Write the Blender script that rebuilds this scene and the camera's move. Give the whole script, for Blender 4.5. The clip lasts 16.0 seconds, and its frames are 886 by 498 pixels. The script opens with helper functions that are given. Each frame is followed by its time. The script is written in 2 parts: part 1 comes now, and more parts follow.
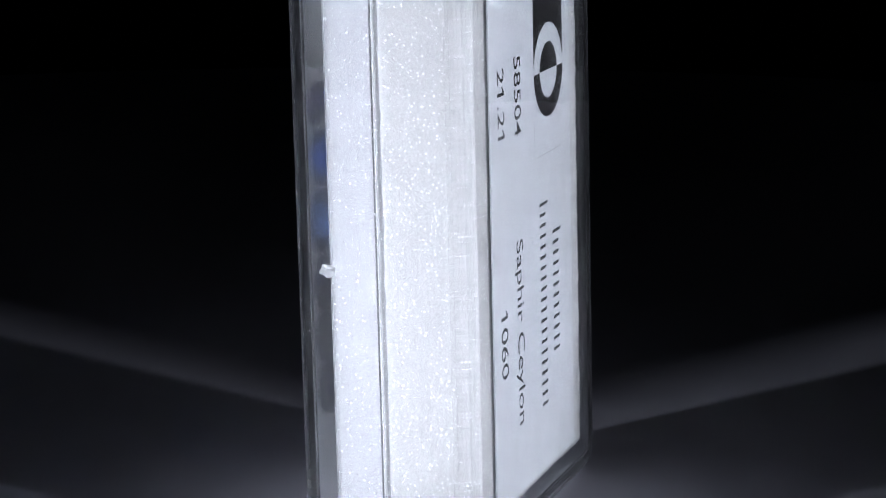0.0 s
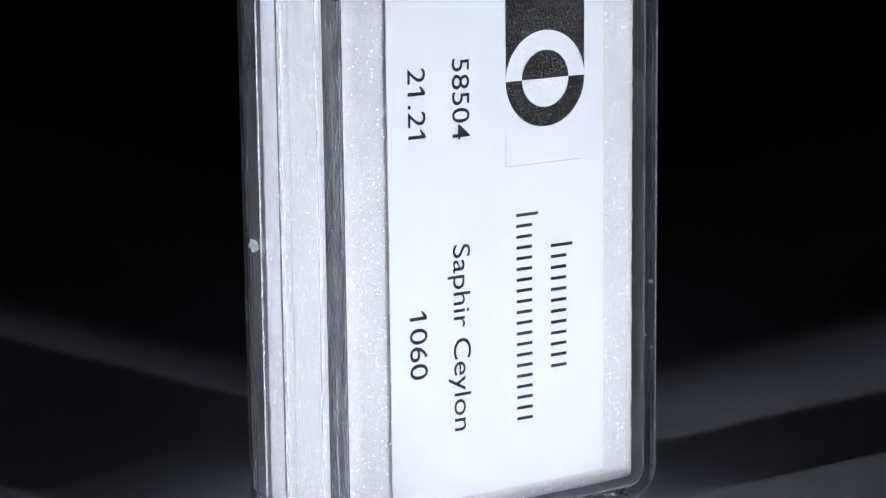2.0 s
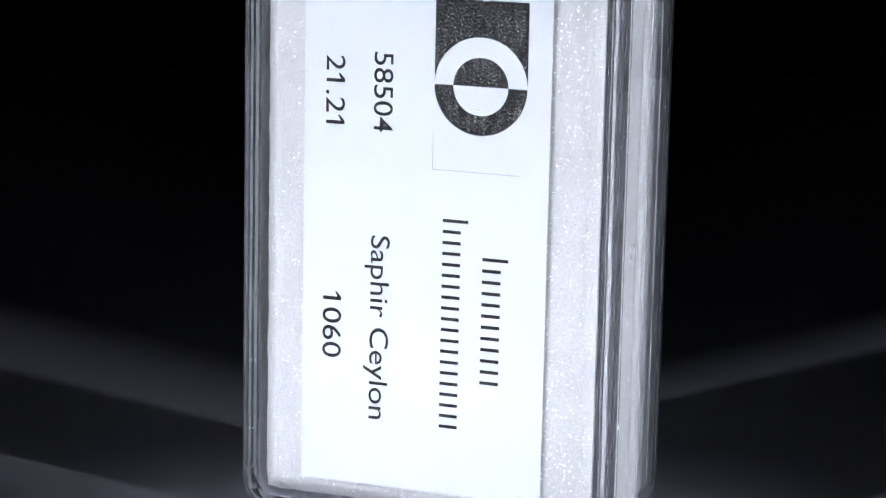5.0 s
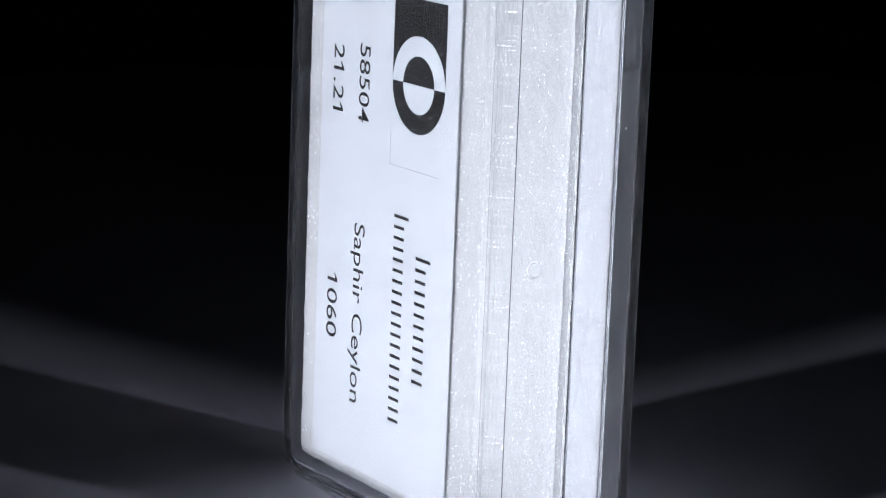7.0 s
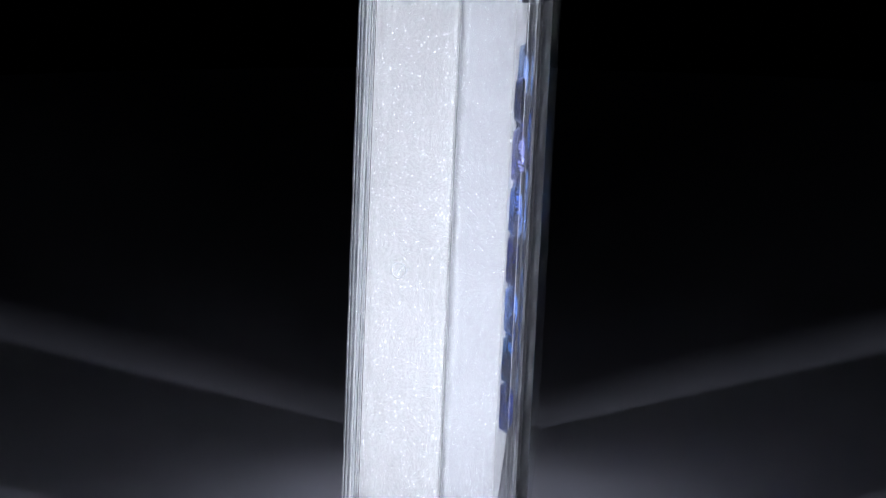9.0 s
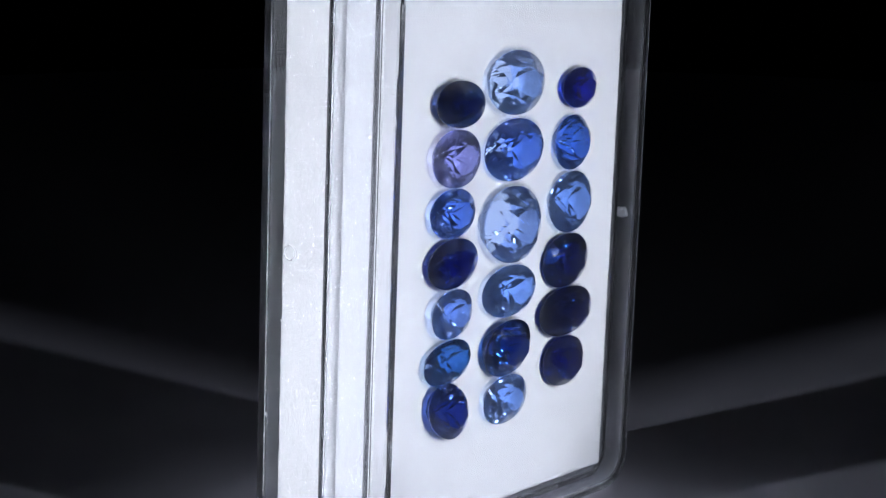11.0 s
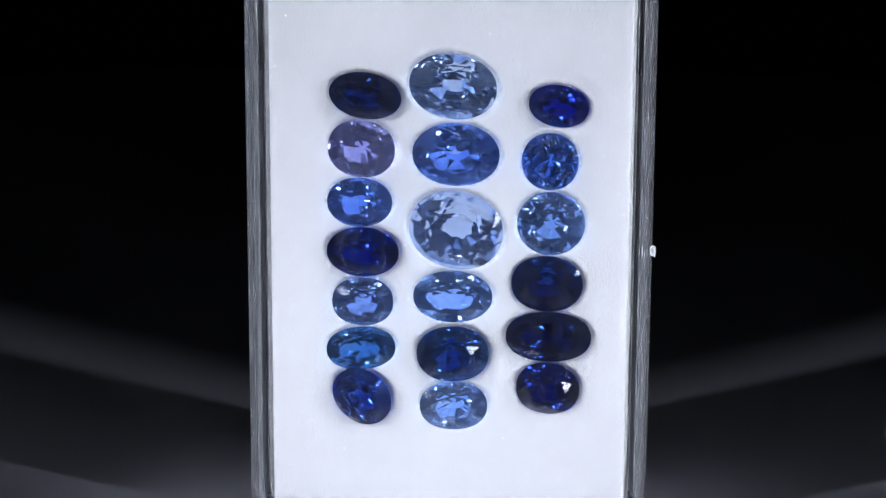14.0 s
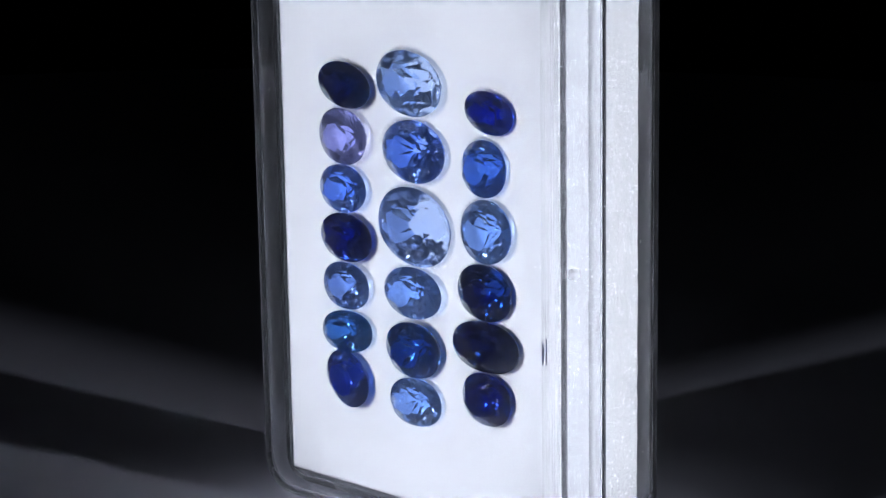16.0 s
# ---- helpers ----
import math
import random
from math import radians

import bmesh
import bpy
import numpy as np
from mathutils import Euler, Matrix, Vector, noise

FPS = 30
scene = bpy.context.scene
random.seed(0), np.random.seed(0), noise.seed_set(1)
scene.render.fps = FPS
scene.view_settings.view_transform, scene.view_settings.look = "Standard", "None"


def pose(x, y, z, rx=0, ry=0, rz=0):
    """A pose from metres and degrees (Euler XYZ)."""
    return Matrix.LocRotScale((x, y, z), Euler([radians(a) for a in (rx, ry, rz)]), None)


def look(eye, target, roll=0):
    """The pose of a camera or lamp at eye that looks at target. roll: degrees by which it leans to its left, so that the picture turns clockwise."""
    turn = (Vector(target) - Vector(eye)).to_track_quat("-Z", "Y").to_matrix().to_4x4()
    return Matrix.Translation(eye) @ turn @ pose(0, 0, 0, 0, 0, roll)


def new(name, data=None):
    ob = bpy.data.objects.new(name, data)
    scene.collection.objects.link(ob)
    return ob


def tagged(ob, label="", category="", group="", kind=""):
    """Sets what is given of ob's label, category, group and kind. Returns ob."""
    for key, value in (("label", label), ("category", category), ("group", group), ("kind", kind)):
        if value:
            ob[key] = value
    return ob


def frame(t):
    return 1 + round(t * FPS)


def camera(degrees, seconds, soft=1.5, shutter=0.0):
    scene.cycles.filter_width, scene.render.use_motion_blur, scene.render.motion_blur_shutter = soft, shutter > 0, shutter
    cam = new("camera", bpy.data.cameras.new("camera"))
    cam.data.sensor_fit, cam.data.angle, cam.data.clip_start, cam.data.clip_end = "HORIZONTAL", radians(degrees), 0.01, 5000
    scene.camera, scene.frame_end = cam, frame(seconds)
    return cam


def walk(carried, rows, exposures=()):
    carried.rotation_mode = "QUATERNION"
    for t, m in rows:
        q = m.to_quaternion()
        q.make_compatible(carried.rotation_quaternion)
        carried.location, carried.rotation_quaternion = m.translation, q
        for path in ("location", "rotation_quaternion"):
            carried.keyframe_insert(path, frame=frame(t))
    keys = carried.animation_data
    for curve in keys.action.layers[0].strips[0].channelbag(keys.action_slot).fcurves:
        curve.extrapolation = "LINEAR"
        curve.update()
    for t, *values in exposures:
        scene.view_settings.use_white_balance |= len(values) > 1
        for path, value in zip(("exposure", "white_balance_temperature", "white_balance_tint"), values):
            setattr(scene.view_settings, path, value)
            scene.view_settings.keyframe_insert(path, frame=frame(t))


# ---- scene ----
cam = camera(19.74, 16.0, soft=1.25)
EYE, AIM, LEAN = (-0.001565, -0.25, 0.085132), (-0.001155, 0, 0.028), 0.48
walk(cam, [(0, look(EYE, AIM, LEAN)), (16.0, look(EYE, AIM, LEAN))])

# ---- light: cool focused panels high beside the camera, added low fill, one overhead ----
world = bpy.data.worlds.new("studio")
world.use_nodes = True
world.node_tree.nodes["Background"].inputs[0].default_value = (0.55, 0.65, 0.9, 1)
world.node_tree.nodes["Background"].inputs[1].default_value = 0.0011
scene.world = world
scene.view_settings.exposure = 0.0


def panel(name, eye, target, width, height, watts, colour, spread):
    data = bpy.data.lights.new(name, "AREA")
    data.shape, data.size, data.size_y = "RECTANGLE", width, height
    data.energy, data.color, data.spread = watts, colour, radians(spread)
    ob = new(name, data)
    ob.matrix_world = look(eye, target)
    return ob


def spotlight(name, eye, target, degrees, tall, watts, colour):
    """A focused lamp whose beam is tall times as high as it is wide."""
    data = bpy.data.lights.new(name, "SPOT")
    data.spot_size, data.spot_blend, data.shadow_soft_size = radians(degrees), 0.30, 0.007
    data.energy, data.color = watts, colour
    ob = new(name, data)
    ob.matrix_world = look(eye, target) @ Matrix.Diagonal((1, tall, 1, 1))
    return ob


COOL = (0.86, 0.908, 1.0)
for side, high, aim, tall, gain in ((-1, 0.125, 0.032, 1.75, 1.10), (1, 0.132, 0.039, 1.60, 1.0)):
    panel("led_panel", (0.27 * side, -0.19, high), (0, -0.003, aim), 0.030, 0.085, 0.0046 * gain, COOL, 5.0)
    spotlight("spotlight", (0.268 * side, -0.188, 0.125), (0, 0, 0.033), 9.0, tall, 1.8 * gain, COOL)
    # low fill added to brighten the box's faces and foot; no known source
    panel("low_fill", (0.185 * side, -0.285, 0.022), (0, 0, 0.017), 0.12, 0.036, 0.0017, COOL, 10)
# tightened and aimed low so it also adds the box's bounced glow
panel("overhead_panel", (0, -0.13, 0.34), (0, -0.018, 0.004), 0.05, 0.05, 0.0028, COOL, 7)

MM = 0.001
# ---- materials ----


def mat(name, colour=(0.8, 0.8, 0.8), rough=0.5, **inputs):
    m = bpy.data.materials.new(name)
    m.use_nodes = True
    b = m.node_tree.nodes["Principled BSDF"]
    b.inputs["Base Color"].default_value = (*colour, 1)
    b.inputs["Roughness"].default_value = rough
    for key, value in inputs.items():
        b.inputs[key.replace("_", " ")].default_value = value
    return m


def node(m, kind, **inputs):
    n = m.node_tree.nodes.new(kind)
    for key, value in inputs.items():
        n.inputs[key.replace("_", " ")].default_value = value
    return n


def link(m, a, b):
    m.node_tree.links.new(a, b)


def ramp(m, source, stops):
    n = m.node_tree.nodes.new("ShaderNodeValToRGB")
    link(m, source, n.inputs[0])
    e = n.color_ramp.elements
    while len(e) < len(stops):
        e.new(0.5)
    for el, (at, c) in zip(e, stops):
        el.position, el.color = at, (*c, 1) if len(c) == 3 else c
    return n.outputs[0]


def object_coords(m):
    return node(m, "ShaderNodeTexCoord").outputs["Object"]


def bumped(m, height, distance, strength=1.0):
    b = node(m, "ShaderNodeBump", Strength=strength, Distance=distance)
    link(m, height, b.inputs["Height"])
    link(m, b.outputs[0], m.node_tree.nodes["Principled BSDF"].inputs["Normal"])
    return b


def foam_material(name, colour, cell, sparkle, relief, glint_dots, hollow_shade):
    """Soft white polyethylene foam whose thin cell walls glint."""
    m = mat(name, colour, 0.6)
    p = m.node_tree.nodes["Principled BSDF"]
    co = object_coords(m)
    walls = node(m, "ShaderNodeTexVoronoi", Scale=1 / (cell * MM))
    link(m, co, walls.inputs["Vector"])
    fine = node(m, "ShaderNodeTexNoise", Scale=2.2 / (cell * MM), Detail=3.0)
    link(m, co, fine.inputs["Vector"])
    broad = node(m, "ShaderNodeTexNoise", Scale=250.0, Detail=3.0)
    link(m, co, broad.inputs["Vector"])
    uneven = node(m, "ShaderNodeMath")  # shade of the cells' hollows, put into the colour where the bump dips
    uneven.operation = "MULTIPLY_ADD"
    link(m, fine.outputs["Fac"], uneven.inputs[0])
    uneven.inputs[1].default_value = 0.6
    lift = node(m, "ShaderNodeMath")
    lift.operation = "MULTIPLY"
    lift.inputs[1].default_value = 0.12
    link(m, broad.outputs["Fac"], lift.inputs[0])
    link(m, lift.outputs[0], uneven.inputs[2])
    tint = ramp(m, uneven.outputs[0], [(0.26, [c * (0.95 - hollow_shade) for c in colour]), (0.44, colour)])
    # scattered white dots in the base colour, painted in place of glints
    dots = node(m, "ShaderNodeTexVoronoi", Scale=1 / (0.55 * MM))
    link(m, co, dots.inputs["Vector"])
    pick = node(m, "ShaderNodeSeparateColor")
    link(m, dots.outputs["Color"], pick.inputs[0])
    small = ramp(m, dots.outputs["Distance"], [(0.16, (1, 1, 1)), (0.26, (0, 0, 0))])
    some = ramp(m, pick.outputs[0], [(1 - glint_dots - 0.02, (0, 0, 0)), (1 - glint_dots, (1, 1, 1))])
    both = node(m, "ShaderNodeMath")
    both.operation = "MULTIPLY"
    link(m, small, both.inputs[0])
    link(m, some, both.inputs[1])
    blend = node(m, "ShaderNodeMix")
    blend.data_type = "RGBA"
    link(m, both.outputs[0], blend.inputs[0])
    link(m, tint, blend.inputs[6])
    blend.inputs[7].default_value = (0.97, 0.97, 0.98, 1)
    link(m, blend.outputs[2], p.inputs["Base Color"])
    add = node(m, "ShaderNodeMath")
    add.operation = "ADD"
    link(m, walls.outputs["Distance"], add.inputs[0])
    link(m, fine.outputs["Fac"], add.inputs[1])
    b = bumped(m, add.outputs[0], relief * MM)
    # glints: scattered tilted flakes of cell wall
    flakes = node(m, "ShaderNodeTexVoronoi", Scale=1 / (cell * 0.8 * MM))
    link(m, co, flakes.inputs["Vector"])
    tilt = node(m, "ShaderNodeVectorMath")
    tilt.operation = "SUBTRACT"
    tilt.inputs[1].default_value = (0.5, 0.5, 0.5)
    link(m, flakes.outputs["Color"], tilt.inputs[0])
    turn = node(m, "ShaderNodeVectorMath")
    turn.operation = "MULTIPLY_ADD"
    turn.inputs[1].default_value = (2.0, 2.0, 2.0)
    link(m, tilt.outputs[0], turn.inputs[0])
    link(m, b.outputs[0], turn.inputs[2])
    unit = node(m, "ShaderNodeVectorMath")
    unit.operation = "NORMALIZE"
    link(m, turn.outputs[0], unit.inputs[0])
    shiny = node(m, "ShaderNodeBsdfGlossy", Roughness=0.22)
    link(m, unit.outputs[0], shiny.inputs["Normal"])
    near = ramp(m, flakes.outputs["Distance"], [(0.0, (sparkle,) * 3), (0.15, (sparkle,) * 3), (0.22, (0, 0, 0))])
    link(m, near, shiny.inputs["Color"])
    mix = node(m, "ShaderNodeAddShader")
    link(m, p.outputs[0], mix.inputs[0])
    link(m, shiny.outputs[0], mix.inputs[1])
    link(m, mix.outputs[0], m.node_tree.nodes["Material Output"].inputs["Surface"])
    return m


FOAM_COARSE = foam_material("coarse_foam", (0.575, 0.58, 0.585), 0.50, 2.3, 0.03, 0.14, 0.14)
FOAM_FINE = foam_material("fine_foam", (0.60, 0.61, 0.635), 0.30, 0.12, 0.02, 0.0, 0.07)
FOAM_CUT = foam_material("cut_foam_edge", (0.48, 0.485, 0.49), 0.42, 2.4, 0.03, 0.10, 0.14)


def clear_plastic(name, least, most):
    m = mat(name, (0.97, 0.98, 1.0), 0.02, IOR=1.5, Transmission_Weight=1.0)
    co = object_coords(m)
    n = node(m, "ShaderNodeTexNoise", Scale=90.0, Detail=2.0)
    link(m, co, n.inputs["Vector"])
    bumped(m, n.outputs["Fac"], 0.00006)
    scuff = node(m, "ShaderNodeTexNoise", Scale=2600.0, Detail=3.0)
    squash = node(m, "ShaderNodeVectorMath")
    squash.operation = "MULTIPLY"
    squash.inputs[1].default_value = (1, 1, 0.12)
    link(m, co, squash.inputs[0])
    link(m, squash.outputs[0], scuff.inputs["Vector"])
    link(m, ramp(m, scuff.outputs["Fac"], [(0.45, (0.01,) * 3), (0.75, (0.12,) * 3)]), m.node_tree.nodes["Principled BSDF"].inputs["Roughness"])
    # fine scratches, and a pale diffuse share standing in for light piped through plastic
    haze = node(m, "ShaderNodeBsdfDiffuse", Color=(0.8, 0.82, 0.9, 1))
    mix = node(m, "ShaderNodeMixShader")
    link(m, ramp(m, scuff.outputs["Fac"], [(0.4, (least,) * 3), (0.8, (most,) * 3)]), mix.inputs[0])
    link(m, m.node_tree.nodes["Principled BSDF"].outputs[0], mix.inputs[1])
    link(m, haze.outputs[0], mix.inputs[2])
    link(m, mix.outputs[0], m.node_tree.nodes["Material Output"].inputs["Surface"])
    return m


PLASTIC = clear_plastic("clear_polystyrene", 0.001, 0.01)
SCUFF_GLOW = clear_plastic("lit_haze_polystyrene", 0.020, 0.065)
EDGED = clear_plastic("scuffed_lit_edges", 0.05, 0.18)


def paper():
    m = mat("label_paper", (0.72, 0.745, 0.775), 0.55)
    co = object_coords(m)
    n = node(m, "ShaderNodeTexNoise", Scale=3000.0, Detail=4.0)
    link(m, co, n.inputs["Vector"])
    bumped(m, n.outputs["Fac"], 0.00003)
    n2 = node(m, "ShaderNodeTexNoise", Scale=120.0, Detail=2.0)
    link(m, co, n2.inputs["Vector"])
    link(m, ramp(m, n2.outputs["Fac"], [(0.3, (0.60, 0.622, 0.655)), (0.7, (0.625, 0.65, 0.68))]), m.node_tree.nodes["Principled BSDF"].inputs["Base Color"])
    return m


PAPER = paper()


def print_ink():
    m = mat("black_print", (0.007, 0.006, 0.007), 0.6, Specular_IOR_Level=0.25)
    co = object_coords(m)
    n = node(m, "ShaderNodeTexVoronoi", Scale=3600.0)
    link(m, co, n.inputs["Vector"])
    bumped(m, n.outputs["Distance"], 0.00012)
    return m


INK = print_ink()


def table_black():
    m = mat("black_table", (0.005, 0.005, 0.006), 0.32, Specular_IOR_Level=0.25)
    co = object_coords(m)
    n = node(m, "ShaderNodeTexNoise", Scale=60.0, Detail=5.0)
    link(m, co, n.inputs["Vector"])
    link(m, ramp(m, n.outputs["Fac"], [(0.3, (0.42,) * 3), (0.7, (0.46,) * 3)]), m.node_tree.nodes["Principled BSDF"].inputs["Roughness"])
    link(m, ramp(m, n.outputs["Fac"], [(0.3, (0.19, 0.187, 0.225)), (0.7, (0.215, 0.21, 0.25))]), m.node_tree.nodes["Principled BSDF"].inputs["Base Color"])
    return m


TABLE = table_black()


def unlit_ground():
    m = mat("unlit_black", (0.006, 0.006, 0.006), 0.9, Specular_IOR_Level=0.1)
    n = node(m, "ShaderNodeTexNoise", Scale=900.0, Detail=3.0)
    link(m, object_coords(m), n.inputs["Vector"])
    bumped(m, n.outputs["Fac"], 0.0004)
    link(m, ramp(m, n.outputs["Fac"], [(0.3, (0.004,) * 3), (0.7, (0.008,) * 3)]), m.node_tree.nodes["Principled BSDF"].inputs["Base Color"])
    return m


UNLIT_BLACK = unlit_ground()


def sapphire_material(colour, cloud):
    """Corundum: coloured refraction, uneven colour zones and fine silk."""
    m = mat("sapphire", colour, 0.0, IOR=1.76, Transmission_Weight=1.0)
    co = object_coords(m)
    n = node(m, "ShaderNodeTexNoise", Scale=330.0, Detail=3.0)
    link(m, co, n.inputs["Vector"])
    pale = [min(1, c ** 0.75) for c in colour]
    link(m, ramp(m, n.outputs["Fac"], [(0.42, colour), (0.78, pale)]), m.node_tree.nodes["Principled BSDF"].inputs["Base Color"])
    p = m.node_tree.nodes["Principled BSDF"]
    silk = node(m, "ShaderNodeBsdfDiffuse", Color=(*colour, 1))
    hazy = node(m, "ShaderNodeMixShader", Fac=cloud)
    link(m, p.outputs[0], hazy.inputs[1])
    link(m, silk.outputs[0], hazy.inputs[2])
    clear = node(m, "ShaderNodeBsdfTransparent", Color=(*colour, 1))
    mix = node(m, "ShaderNodeMixShader", Fac=0.02)
    link(m, hazy.outputs[0], mix.inputs[1])
    link(m, clear.outputs[0], mix.inputs[2])
    link(m, mix.outputs[0], m.node_tree.nodes["Material Output"].inputs["Surface"])
    return m


# ---- building helpers ----
def done(name, bm, material, smooth=None):
    mesh = bpy.data.meshes.new(name)
    bm.normal_update()
    bm.to_mesh(mesh)
    bm.free()
    mesh.materials.append(material)
    if smooth is not None:
        mesh.shade_smooth()
        mesh.set_sharp_from_angle(angle=radians(smooth))
        for f in mesh.polygons:  # long flat faces keep their own normal
            if max((mesh.vertices[i].co - mesh.vertices[j].co).length for i, j in zip(f.vertices, f.vertices[1:])) > 0.015 or len(f.vertices) > 8:
                f.use_smooth = False
    return mesh


def part(name, bm, material, parent, label="", smooth=None):
    ob = new(name, done(name, bm, material, smooth))
    ob.parent = parent
    return tagged(ob, label)


def outline(w, v0, v1, r, inset, n=8):
    """A rounded rectangle in the box's width and height."""
    pts, rr = [], max(r - inset, 0.15)
    for cu, cv, a0 in ((w - r, v1 - r, 0), (-w + r, v1 - r, 90), (-w + r, v0 + r, 180), (w - r, v0 + r, 270)):
        sgn_u, sgn_v = (1 if cu > 0 else -1), (1 if a0 < 180 else -1)
        ou, ov = cu + sgn_u * (r - inset - rr), cv + sgn_v * (r - inset - rr)
        for i in range(n + 1):
            a = radians(a0 + 90 * i / n)
            pts.append((ou + rr * math.cos(a), ov + rr * math.sin(a)))
    return pts


def loft(stages, w, v0, v1, r, cap_first=True, cap_last=True, close=False):
    """Rings of a rounded rectangle, each (inset, depth) in millimetres, skinned one to the next."""
    bm = bmesh.new()
    rings = []
    for inset, d in stages:
        rings.append([bm.verts.new((u * MM, d * MM, v * MM)) for u, v in outline(w, v0, v1, r, inset)])
    pairs = list(zip(rings, rings[1:])) + ([(rings[-1], rings[0])] if close else [])
    for a, b in pairs:
        for i in range(len(a)):
            j = (i + 1) % len(a)
            bm.faces.new((a[i], a[j], b[j], b[i]))
    if cap_first:
        bm.faces.new(rings[0])
    if cap_last:
        bm.faces.new(rings[-1][::-1])
    bmesh.ops.recalc_face_normals(bm, faces=bm.faces)
    return bm


# ---- table ----
# table beyond the beams: its unlit dark is put into the black colour
bm = bmesh.new()
bmesh.ops.create_grid(bm, x_segments=8, y_segments=8, size=4.0, matrix=Matrix.Translation((0, 0, -0.004)))
ground = tagged(new("ground", done("ground", bm, UNLIT_BLACK)), "black table beyond the lit disc, its dark put into the colour", "table top", kind="structure")
# lit part of the table top, added as a separate grey disc
bm = bmesh.new()
bmesh.ops.create_cone(bm, cap_ends=True, segments=96, radius1=0.301, radius2=0.300, depth=0.004, matrix=Matrix.Translation((0, 0, -0.002)))
table_disc = tagged(new("table_disc", done("table_disc", bm, TABLE)), "dark grey matte disc added as the lit table top under the clear box", "base plate")

# ---- the clear box ----
HALF, BOTTOM, TOP, CORNER = 19.8, -27.6, 31.6, 3.8
REST = Matrix.Translation((0, 0, 0.028))
riders = []


def thing(name, label, category, group=""):
    ob = new(name)
    ob.empty_display_size = 0.005
    tagged(ob, label, category, group)
    riders.append((ob, Matrix.Identity(4)))
    return ob


box = thing("display_box", "clear hinged plastic gem box standing upright on its short end", "gem box")


def edge(r, face, inset=0.0, sign=1, n=5, back=False):
    """Steps round the edge between a face and the wall: (inset, depth)."""
    out = [(inset + r * (1 - math.sin(a)), face - sign * r * (1 - math.cos(a))) for a in (math.pi / 2 * i / n for i in range(n + 1))]
    return out[::-1] if back else out


lid = part("lid", loft(edge(1.2, 9.05) + [(0, 7.35), (0.10, 7.3), (0.10, 6.95), (0, 6.9), (0, 0.92), (0.10, 0.82), (0.6, 0.82), (0.68, 0.90), (0.75, 6.9)] + edge(0.5, 7.9, 0.8, back=True),
                       HALF - 0.1, BOTTOM + 0.1, TOP - 0.1, CORNER), PLASTIC, box, "clear polystyrene lid over the stones", 40)
base = part("base", loft(edge(1.5, -8.75, 0, -1) + [(0, -7.0), (0.08, -6.95), (0.08, -6.55), (0, -6.5), (0, 0.45), (0.10, 0.55), (0.95, 0.55), (1.0, 5.6), (1.1, 5.7), (1.65, 5.7), (1.75, 5.6), (1.8, -7.0)] + edge(0.5, -8.0, 1.85, -1, back=True),
                         HALF, BOTTOM, TOP, CORNER), PLASTIC, box, "clear polystyrene tray with a raised inner lip", 40)
for shell in (lid, base):  # walls and rounded edges carry more scuffs and painted edge light than the two faces
    shell.data.materials.append(SCUFF_GLOW)
    shell.data.materials.append(EDGED)
    for f in shell.data.polygons:
        f.material_index = 0 if abs(f.normal.y) > 0.97 else 1 if abs(f.normal.y) < 0.55 else 2
lid.visible_shadow = False
base.visible_shadow = False


# ---- foam ----
def wavy(co, amount, size):
    return co + Vector(noise.noise_vector(co / size)) * amount


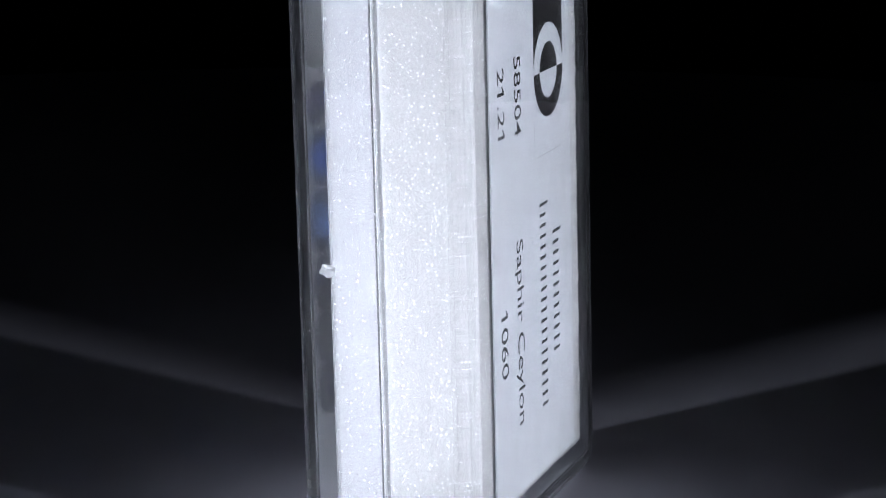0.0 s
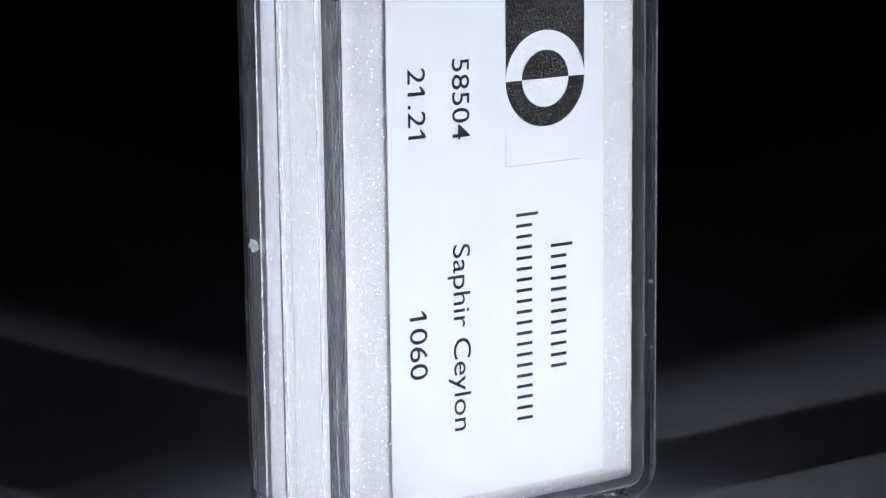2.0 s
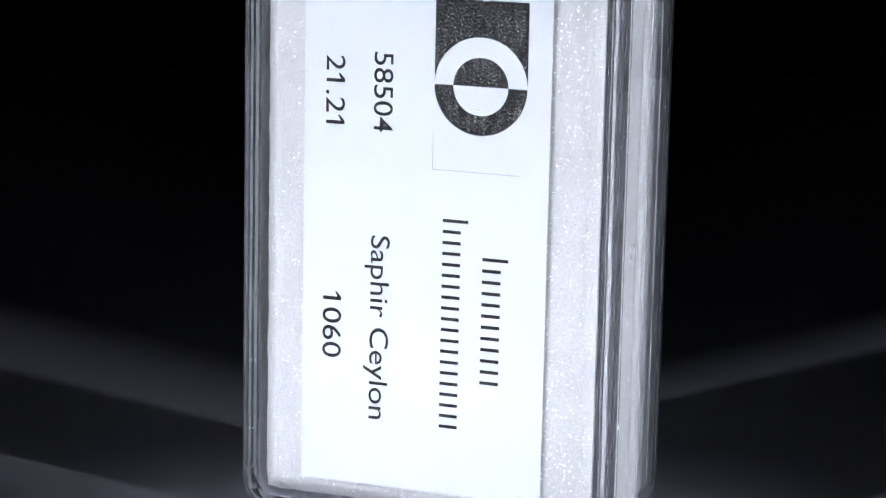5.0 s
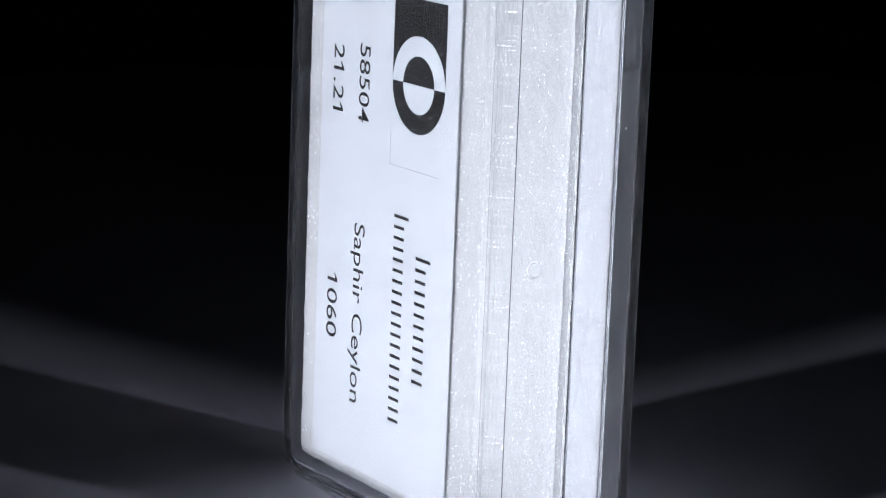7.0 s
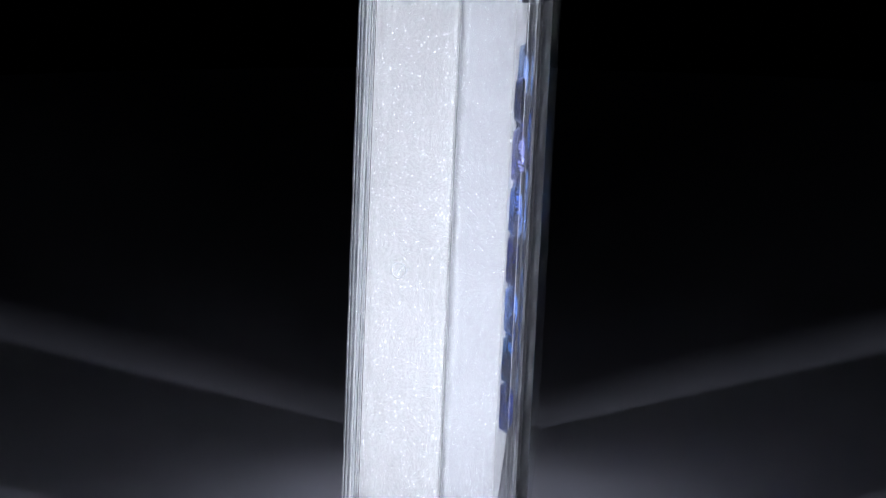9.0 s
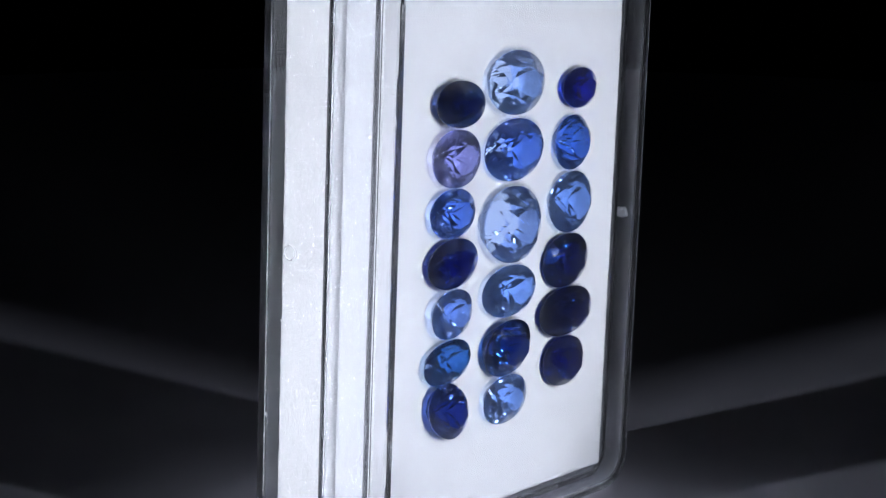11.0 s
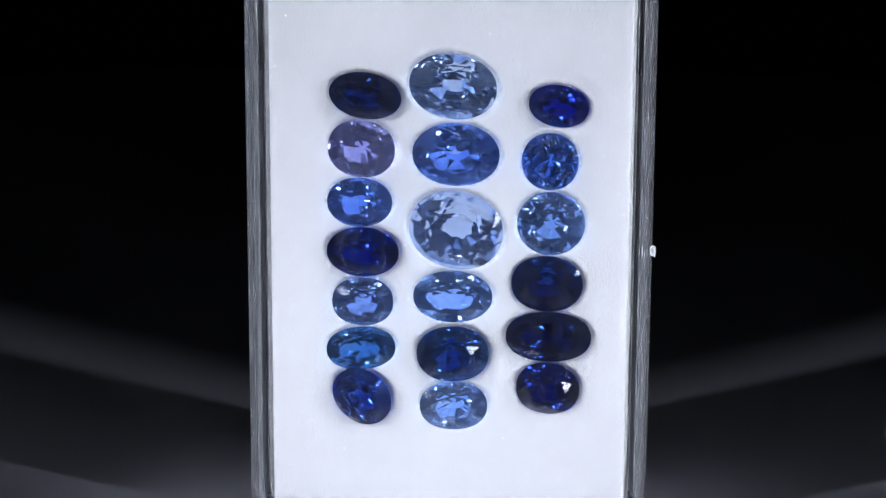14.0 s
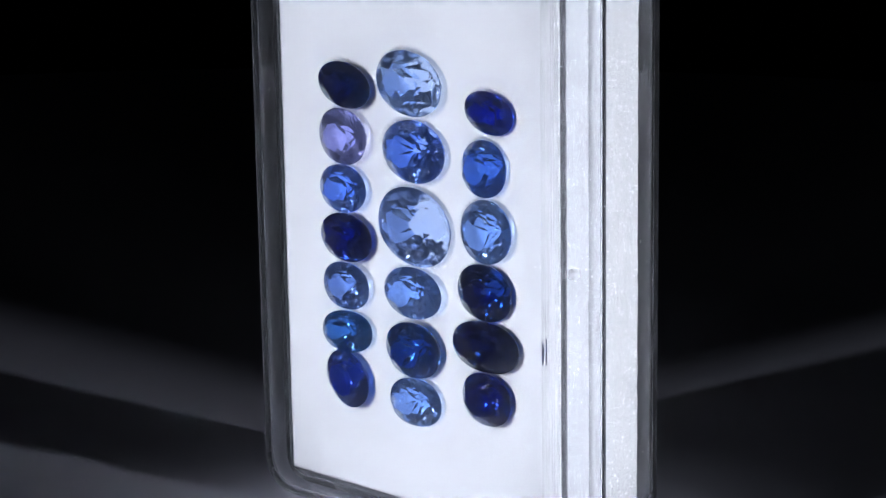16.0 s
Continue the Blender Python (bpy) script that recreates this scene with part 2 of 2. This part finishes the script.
def foam_block(name, w, v0, v1, d0, d1, step, rough, size, material, cut, owner, dents=(), e=0.7):
    """A block of foam with softened edges; stones press dents into its face."""
    verts, faces, seen = [], [], {}

    def key(u, v, d):
        k = (round(u, 3), round(v, 3), round(d, 3))
        if k not in seen:
            seen[k] = len(verts)
            x, y, z = u, d, v
            gap = sorted((w - abs(u), min(v - v0, v1 - v), min(d - d0, d1 - d)))
            if gap[1] < e:
                pull = (e - gap[1]) * (0.45 if d < d0 + e else 0.12)
                x -= math.copysign(pull, u) if w - abs(u) < e else 0
                z -= (pull if v1 - v < e else 0) - (pull if v - v0 < e else 0)
                y -= (pull if d1 - d < e else 0) - (pull if d - d0 < e else 0)
            p = wavy(Vector((x, y, z)), rough, size)
            if dents and d >= d1 - 1e-6:
                sink = 0.0
                for gx, gv, rx, ry, tilt, depth in dents:
                    ca, sa = math.cos(tilt), math.sin(tilt)
                    px, py = -(u - gx), v - gv
                    q = math.hypot((ca * px + sa * py) / rx, (-sa * px + ca * py) / ry)
                    if q < 1.12:
                        sink = max(sink, depth * min(1, (1.12 - q) / 0.75))
                    elif q < 1.7:
                        sink = max(sink, 0.12 * (1.7 - q) / 0.58)
                p.y -= sink
            verts.append(p * MM)
        return seen[k]

    def sheet(n1, n2, at):
        for i in range(n1):
            for j in range(n2):
                faces.append((key(*at(i / n1, j / n2)), key(*at((i + 1) / n1, j / n2)), key(*at((i + 1) / n1, (j + 1) / n2)), key(*at(i / n1, (j + 1) / n2))))

    nu, nv, nd = round(2 * w / step), round((v1 - v0) / step), max(2, round((d1 - d0) / step))
    U, V, D = (lambda a: -w + 2 * w * a), (lambda a: v0 + (v1 - v0) * a), (lambda a: d0 + (d1 - d0) * a)
    for d in (d0, d1):
        sheet(nu, nv, lambda a, b, d=d: (U(a), V(b), d))
    for u in (-w, w):
        sheet(nd, nv, lambda a, b, u=u: (u, V(b), D(a)))
    for v in (v0, v1):
        sheet(nu, nd, lambda a, b, v=v: (U(a), v, D(b)))
    mesh = bpy.data.meshes.new(name)
    mesh.from_pydata(verts, [], faces)
    b = bmesh.new()
    b.from_mesh(mesh)
    bmesh.ops.recalc_face_normals(b, faces=b.faces)
    b.to_mesh(mesh)
    b.free()
    mesh.materials.append(material)
    mesh.materials.append(cut)
    for f in mesh.polygons:  # the sawn sides are rougher than the skin
        f.material_index = 0 if abs(f.normal.y) > 0.8 else 1
    mesh.shade_smooth()
    ob = new(name, mesh)
    ob.parent = owner
    return ob


# stones: across, up, depth of the girdle (mm), width, height, tilt (degrees, anticlockwise), colour, label
STONES = [
    (8.17, 16.91, 6.43, 7.12, 4.55, -8, (0.010, 0.045, 0.29), "very dark navy"),
    (8.55, 11.65, 6.44, 6.64, 5.66, -5, (0.50, 0.53, 1.0), "pale violet-blue"),
    (8.75, 6.28, 6.37, 6.44, 4.89, 0, (0.18, 0.36, 0.98), "cornflower blue"),
    (8.45, 1.26, 6.36, 7.16, 5.04, 0, (0.010, 0.038, 0.42), "dark royal blue"),
    (8.45, -3.75, 6.51, 6.07, 4.92, 0, (0.26, 0.43, 0.92), "steel blue"),
    (8.67, -8.66, 6.28, 6.91, 4.36, 6, (0.06, 0.22, 0.58), "teal blue"),
    (8.55, -13.57, 6.56, 6.34, 5.19, -42, (0.05, 0.14, 0.68), "royal blue"),
    (-0.36, 17.99, 6.27, 8.57, 6.36, -8, (0.40, 0.58, 1.0), "pale sky-blue"),
    (-0.66, 11.22, 6.04, 8.59, 6.22, 0, (0.19, 0.37, 0.97), "medium cornflower blue"),
    (-0.74, 3.69, 6.21, 9.29, 7.72, -14, (0.38, 0.55, 0.99), "very pale icy blue"),
    (-0.45, -3.06, 6.28, 7.90, 5.23, 2, (0.32, 0.52, 1.0), "light cornflower blue"),
    (-0.48, -8.94, 6.39, 7.19, 5.77, 4, (0.025, 0.13, 0.56), "deep blue"),
    (-0.59, -14.35, 6.24, 6.76, 4.98, 3, (0.32, 0.52, 1.0), "light hazy blue"),
    (-10.6, 16.29, 6.19, 5.83, 4.15, -10, (0.02, 0.06, 0.66), "vivid royal blue"),
    (-9.84, 10.77, 6.14, 5.52, 5.59, 0, (0.11, 0.28, 0.86), "medium blue"),
    (-10.01, 4.59, 6.13, 6.67, 6.30, 10, (0.32, 0.52, 1.0), "light blue"),
    (-9.71, -1.53, 6.06, 7.04, 5.67, 0, (0.006, 0.042, 0.33), "blackish navy"),
    (-9.93, -6.89, 6.25, 8.42, 5.06, 0, (0.004, 0.022, 0.22), "almost black"),
    (-9.95, -12.21, 6.23, 6.29, 5.25, -3, (0.006, 0.026, 0.34), "very dark inky blue"),
]
FACE = 5.85  # depth of the foam's face under the stones

foam_back = thing("foam_pad", "coarse sparkling white foam pad behind the label card", "foam pad", "foam pads")
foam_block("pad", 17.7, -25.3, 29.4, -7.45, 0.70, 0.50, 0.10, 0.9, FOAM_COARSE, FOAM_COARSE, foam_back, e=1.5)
foam_front = thing("foam_pad", "fine white foam sheet with stones pressed into it", "foam pad", "foam pads")
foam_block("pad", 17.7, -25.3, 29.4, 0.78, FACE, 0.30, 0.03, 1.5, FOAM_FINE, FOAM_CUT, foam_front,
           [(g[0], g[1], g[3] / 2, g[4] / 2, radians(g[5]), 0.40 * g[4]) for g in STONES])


# ---- label card ----
card = thing("label_card", "white printed paper label lying under the clear tray", "label")
LABEL_D = -8.0 + 0.10


def slab(u0, u1, v0, v1, d0, d1):
    b = bmesh.new()
    bmesh.ops.create_cube(b, size=1.0, matrix=Matrix.Translation(((u0 + u1) / 2 * MM, (d0 + d1) / 2 * MM, (v0 + v1) / 2 * MM))
                          @ Matrix.Diagonal(((u1 - u0) * MM, (d1 - d0) * MM, (v1 - v0) * MM, 1)))
    return b


part("paper", slab(-12.98, 12.5, -23.1, 28.6, LABEL_D - 0.02, LABEL_D + 0.10), PAPER, card)
INK_D = LABEL_D - 0.035


def flat(name, polys, parent=card):
    b = bmesh.new()
    for poly in polys:
        lo = [b.verts.new((u * MM, INK_D * MM, v * MM)) for u, v in poly]
        b.faces.new(lo)
    bmesh.ops.recalc_face_normals(b, faces=b.faces)
    ext = bmesh.ops.extrude_face_region(b, geom=b.faces[:])
    for v in ext["geom"]:
        if isinstance(v, bmesh.types.BMVert):
            v.co.y += 0.010 * MM
    bmesh.ops.recalc_face_normals(b, faces=b.faces)
    return part(name, b, INK, parent)


def writing(text, base_u, start_v, cap, length):
    """A line that reads downwards, with the letters' tops towards +u."""
    cu = bpy.data.curves.new("writing", "FONT")
    cu.body, cu.size, cu.extrude, cu.offset = text, 1.0, 0.0, 0.002
    tmp = new("writing", cu)
    bpy.context.view_layer.update()
    mesh = bpy.data.meshes.new_from_object(tmp.evaluated_get(bpy.context.evaluated_depsgraph_get()))
    bpy.data.objects.remove(tmp)
    xs = [v.co.x for v in mesh.vertices]
    x0, wide = min(xs), max(xs) - min(xs)
    tall = 0.729 * 1.0
    for v in mesh.vertices:
        x, y = (v.co.x - x0) / wide * length, v.co.y / tall * cap
        v.co = ((base_u + y) * MM, INK_D * MM, (start_v - x) * MM)
    if text[0].isdigit():  # each 1 gets its slanting flag
        b = bmesh.new()
        b.from_mesh(mesh)
        left = set(b.verts)
        flags = []
        while left:
            island, todo = [], [left.pop()]
            while todo:
                v = todo.pop()
                island.append(v)
                for e in v.link_edges:
                    o = e.other_vert(v)
                    if o in left:
                        left.discard(o)
                        todo.append(o)
            us, vs = [v.co.x for v in island], [v.co.z for v in island]
            if max(us) - min(us) > 0.85 * cap * MM and max(vs) - min(vs) < 0.22 * cap * MM:
                flags.append((max(us), max(vs)))
        for u, v in flags:
            c = cap * MM
            q = [(u, v), (u - 0.05 * c, v + 0.06 * c), (u - 0.24 * c, v + 0.26 * c), (u - 0.33 * c, v + 0.26 * c), (u - 0.21 * c, v)]
            b.faces.new([b.verts.new((x, INK_D * MM, z)) for x, z in q])
        b.to_mesh(mesh)
        b.free()
    mesh.name = "printed_line"
    mesh.materials.append(INK)
    ob = new("printed_line", mesh)
    ob.parent = card
    return ob


writing("58504", -5.62, 20.46, 2.1, 7.85)
writing("21.21", -10.68, 19.86, 2.1, 6.75)
writing("Saphir Ceylon", -5.70, 2.33, 2.1, 18.6)
writing("1060", -10.78, -4.2, 2.1, 6.22)


def name_bars(u0, u1, first, last, count):
    """A printed line as a row of plain upright bars, the first one taller."""
    pitch = (first - last) / count
    for i in range(count):
        v, top = first - i * pitch, u1 + (0.75 if i == 0 else 0)
        flat("name_bar", [[(u0, v), (top, v), (top, v - 0.3 * pitch), (u0, v - 0.3 * pitch)]])


name_bars(5.97, 7.9, 1.1, -12.3, 12)
name_bars(1.80, 3.7, 4.6, -17.1, 20)


def arc(r, a0, a1, n=40):
    return [(5.39 + r * math.cos(radians(a0 + (a1 - a0) * i / n)), 17.72 + r * math.sin(radians(a0 + (a1 - a0) * i / n))) for i in range(n + 1)]


flat("emblem_block", [[(0.65, 26.0)] + arc(4.74, 180, 90) + [(5.39, 26.0)], [(5.39, 26.0)] + arc(4.74, 90, 0) + [(10.13, 26.0)]])
flat("emblem_half_disc", [arc(2.81, 0, 180)])
flat("emblem_half_ring", [arc(4.74, 180, 360) + arc(2.81, 360, 180)])
flat("print_rule", [[(0.60, 13.0), (0.63, 13.0), (0.63, 9.36), (0.60, 9.36)], [(0.63, 9.39), (9.6, 9.39), (9.6, 9.36), (0.63, 9.36)]])


# ---- moulding marks on the box ----
def nub(u, d, v, size, seed):
    rng = random.Random(seed)
    b = bmesh.new()
    bmesh.ops.create_icosphere(b, subdivisions=2, radius=size * MM)
    for x in b.verts:
        x.co *= 0.75 + 0.5 * rng.random()
        x.co.x *= 0.55
        x.co.y *= 1.5
        x.co += Vector((u, d, v)) * MM
    ob = part("moulding_mark", b, NUB, box, "rough broken-off moulding stub")
    ob.visible_shadow = False
    return ob


NUB = mat("frosted_plastic", (0.9, 0.91, 0.95), 0.3, IOR=1.3, Transmission_Weight=0.75)
nub(-19.98, 5.6, 1.85, 0.6, 1)
b = bmesh.new()
loops = [[b.verts.new(Vector((19.8 + 0.05 * math.sin(q), -3.97 + (0.72 + 0.09 * math.cos(q)) * math.cos(a), 2.24 + (0.72 + 0.09 * math.cos(q)) * math.sin(a))) * MM)
          for q in (0, math.pi / 2, math.pi)] for a in (2 * math.pi * i / 28 for i in range(28))]
for i in range(28):
    for k in (0, 1):
        b.faces.new((loops[i][k], loops[i - 1][k], loops[i - 1][k + 1], loops[i][k + 1]))
part("gate_mark", b, NUB, box, "faint round moulding mark").visible_shadow = False
flecks = random.Random(11)
for i in range(22):
    wall = flecks.choice((-1, 1))
    b = bmesh.new()
    bmesh.ops.create_icosphere(b, subdivisions=1, radius=flecks.uniform(0.05, 0.11) * MM)
    place = Vector((wall * HALF, flecks.uniform(-7, 8), flecks.uniform(-24, 26))) * MM
    long = flecks.uniform(0.6, 2.6)
    for x in b.verts:
        x.co = Vector((x.co.x * 0.4, x.co.y, x.co.z * long)) + place
    part("dust_fleck", b, NUB, box).visible_shadow = False


# ---- stones ----
def stone(width, height, depth, rng):
    """An oval mixed cut: table, star, kite and girdle facets over a pavilion of staggered tiers."""
    b = bmesh.new()
    rx, ry, low = width / 2, height / 2, min(width, height)
    crown, deep = low * rng.uniform(0.17, 0.20), low * depth * rng.uniform(0.97, 1.03)
    tab, power = rng.uniform(0.52, 0.60), rng.uniform(2.0, 2.25)
    keel = max(width - height, 0) / width * 0.5

    def ring(f, z, n, off, wobble=0.0, spine=0.0):
        out = []
        for i in range(n):
            a = 2 * math.pi * (i + off) / n
            c, s = math.cos(a), math.sin(a)
            q = (abs(c) ** power + abs(s) ** power) ** (-1 / power)
            j = 1 + rng.uniform(-wobble, wobble)
            out.append(b.verts.new((rx * (f + spine) * c * q * j * MM, ry * f * s * q * j * MM, z * (1 + rng.uniform(-wobble, wobble)) * MM)))
        return out

    n, m = 8, 16
    T = ring(tab, crown, n, 0, 0.015)
    for v in T:
        v.co.z = crown * MM
    M = ring((1 + tab) / 2 + 0.02, crown * 0.60, n, 0.5, 0.02)
    G = ring(1.0, 0.07, 2 * m, 0)
    H = ring(1.0, -0.07, 2 * m, 0)
    tiers = [ring(0.81, -deep * 0.31, m, 0.5, 0.035, keel * 0.1), ring(0.53, -deep * 0.63, m, 0, 0.045, keel * 0.25), ring(0.23, -deep * 0.91, m, 0.5, 0.06, keel * 0.4)]
    tip = ring(0.04, -deep, m, 0, 0, keel * 0.5)
    f = b.faces.new
    f(T)
    for k in range(n):
        k1 = (k + 1) % n
        g = [G[(4 * k + j) % (4 * n)] for j in range(5)]
        h = [H[(4 * k + j) % (4 * n)] for j in range(5)]
        f((T[k], M[k], T[k1]))
        f((T[k], g[0], M[k]))
        f((M[k], g[4], T[k1]))
        f((M[k], g[0], g[1], g[2]))
        f((M[k], g[2], g[3], g[4]))
        for j in range(4):
            f((g[j], h[j], h[j + 1], g[j + 1]))
    for k in range(m):
        k1 = (k + 1) % m
        a, c, d = tiers
        f((H[2 * k], a[k], H[2 * k + 1]))
        f((H[2 * k + 1], a[k], H[(2 * k + 2) % (2 * m)]))
        f((H[2 * k], a[k - 1], a[k]))
        f((c[k], a[k], a[k - 1]))
        f((a[k], c[k], c[k1]))
        f((c[k], d[k], c[k1]))
        f((d[k - 1], d[k], c[k]))
        f((d[k - 1], tip[k], d[k]))
        f((tip[k], tip[k1], d[k]))
    f(tip)
    bmesh.ops.recalc_face_normals(b, faces=b.faces)
    return b


rng = random.Random(7)
for u, v, d, w, h, tilt, colour, words in STONES:
    material = sapphire_material(colour, 0.006)
    gem = new("sapphire", done("sapphire", stone(w, h, 0.50 if colour[1] > 0.54 else 0.44 if colour[1] > 0.3 else 0.46, rng), material))
    if colour[1] > 0.2:  # the lighter stones let the light through to the foam
        gem.visible_shadow = False
    tagged(gem, words + " oval faceted sapphire on white foam", "gemstone", "sapphires in the box")
    sit = Matrix(((-1, 0, 0, u * MM), (0, 0, 1, d * MM), (0, 1, 0, v * MM), (0, 0, 0, 1)))
    riders.append((gem, sit @ pose(0, 0, 0, rng.uniform(-3, 3), rng.uniform(-3, 3), tilt)))


# ---- the slow turn ----
def motions():
    steps = [i * 0.25 for i in range(65)]
    turns = [(t, REST @ pose(0, 0, 0, 0, 0, 70.303 - 18.2636 * t) @ pose(0, 0, 0, -1.983, 0, 0)) for t in steps]
    for ob, sit in riders:
        walk(ob, [(t, m @ sit) for t, m in turns])


motions()
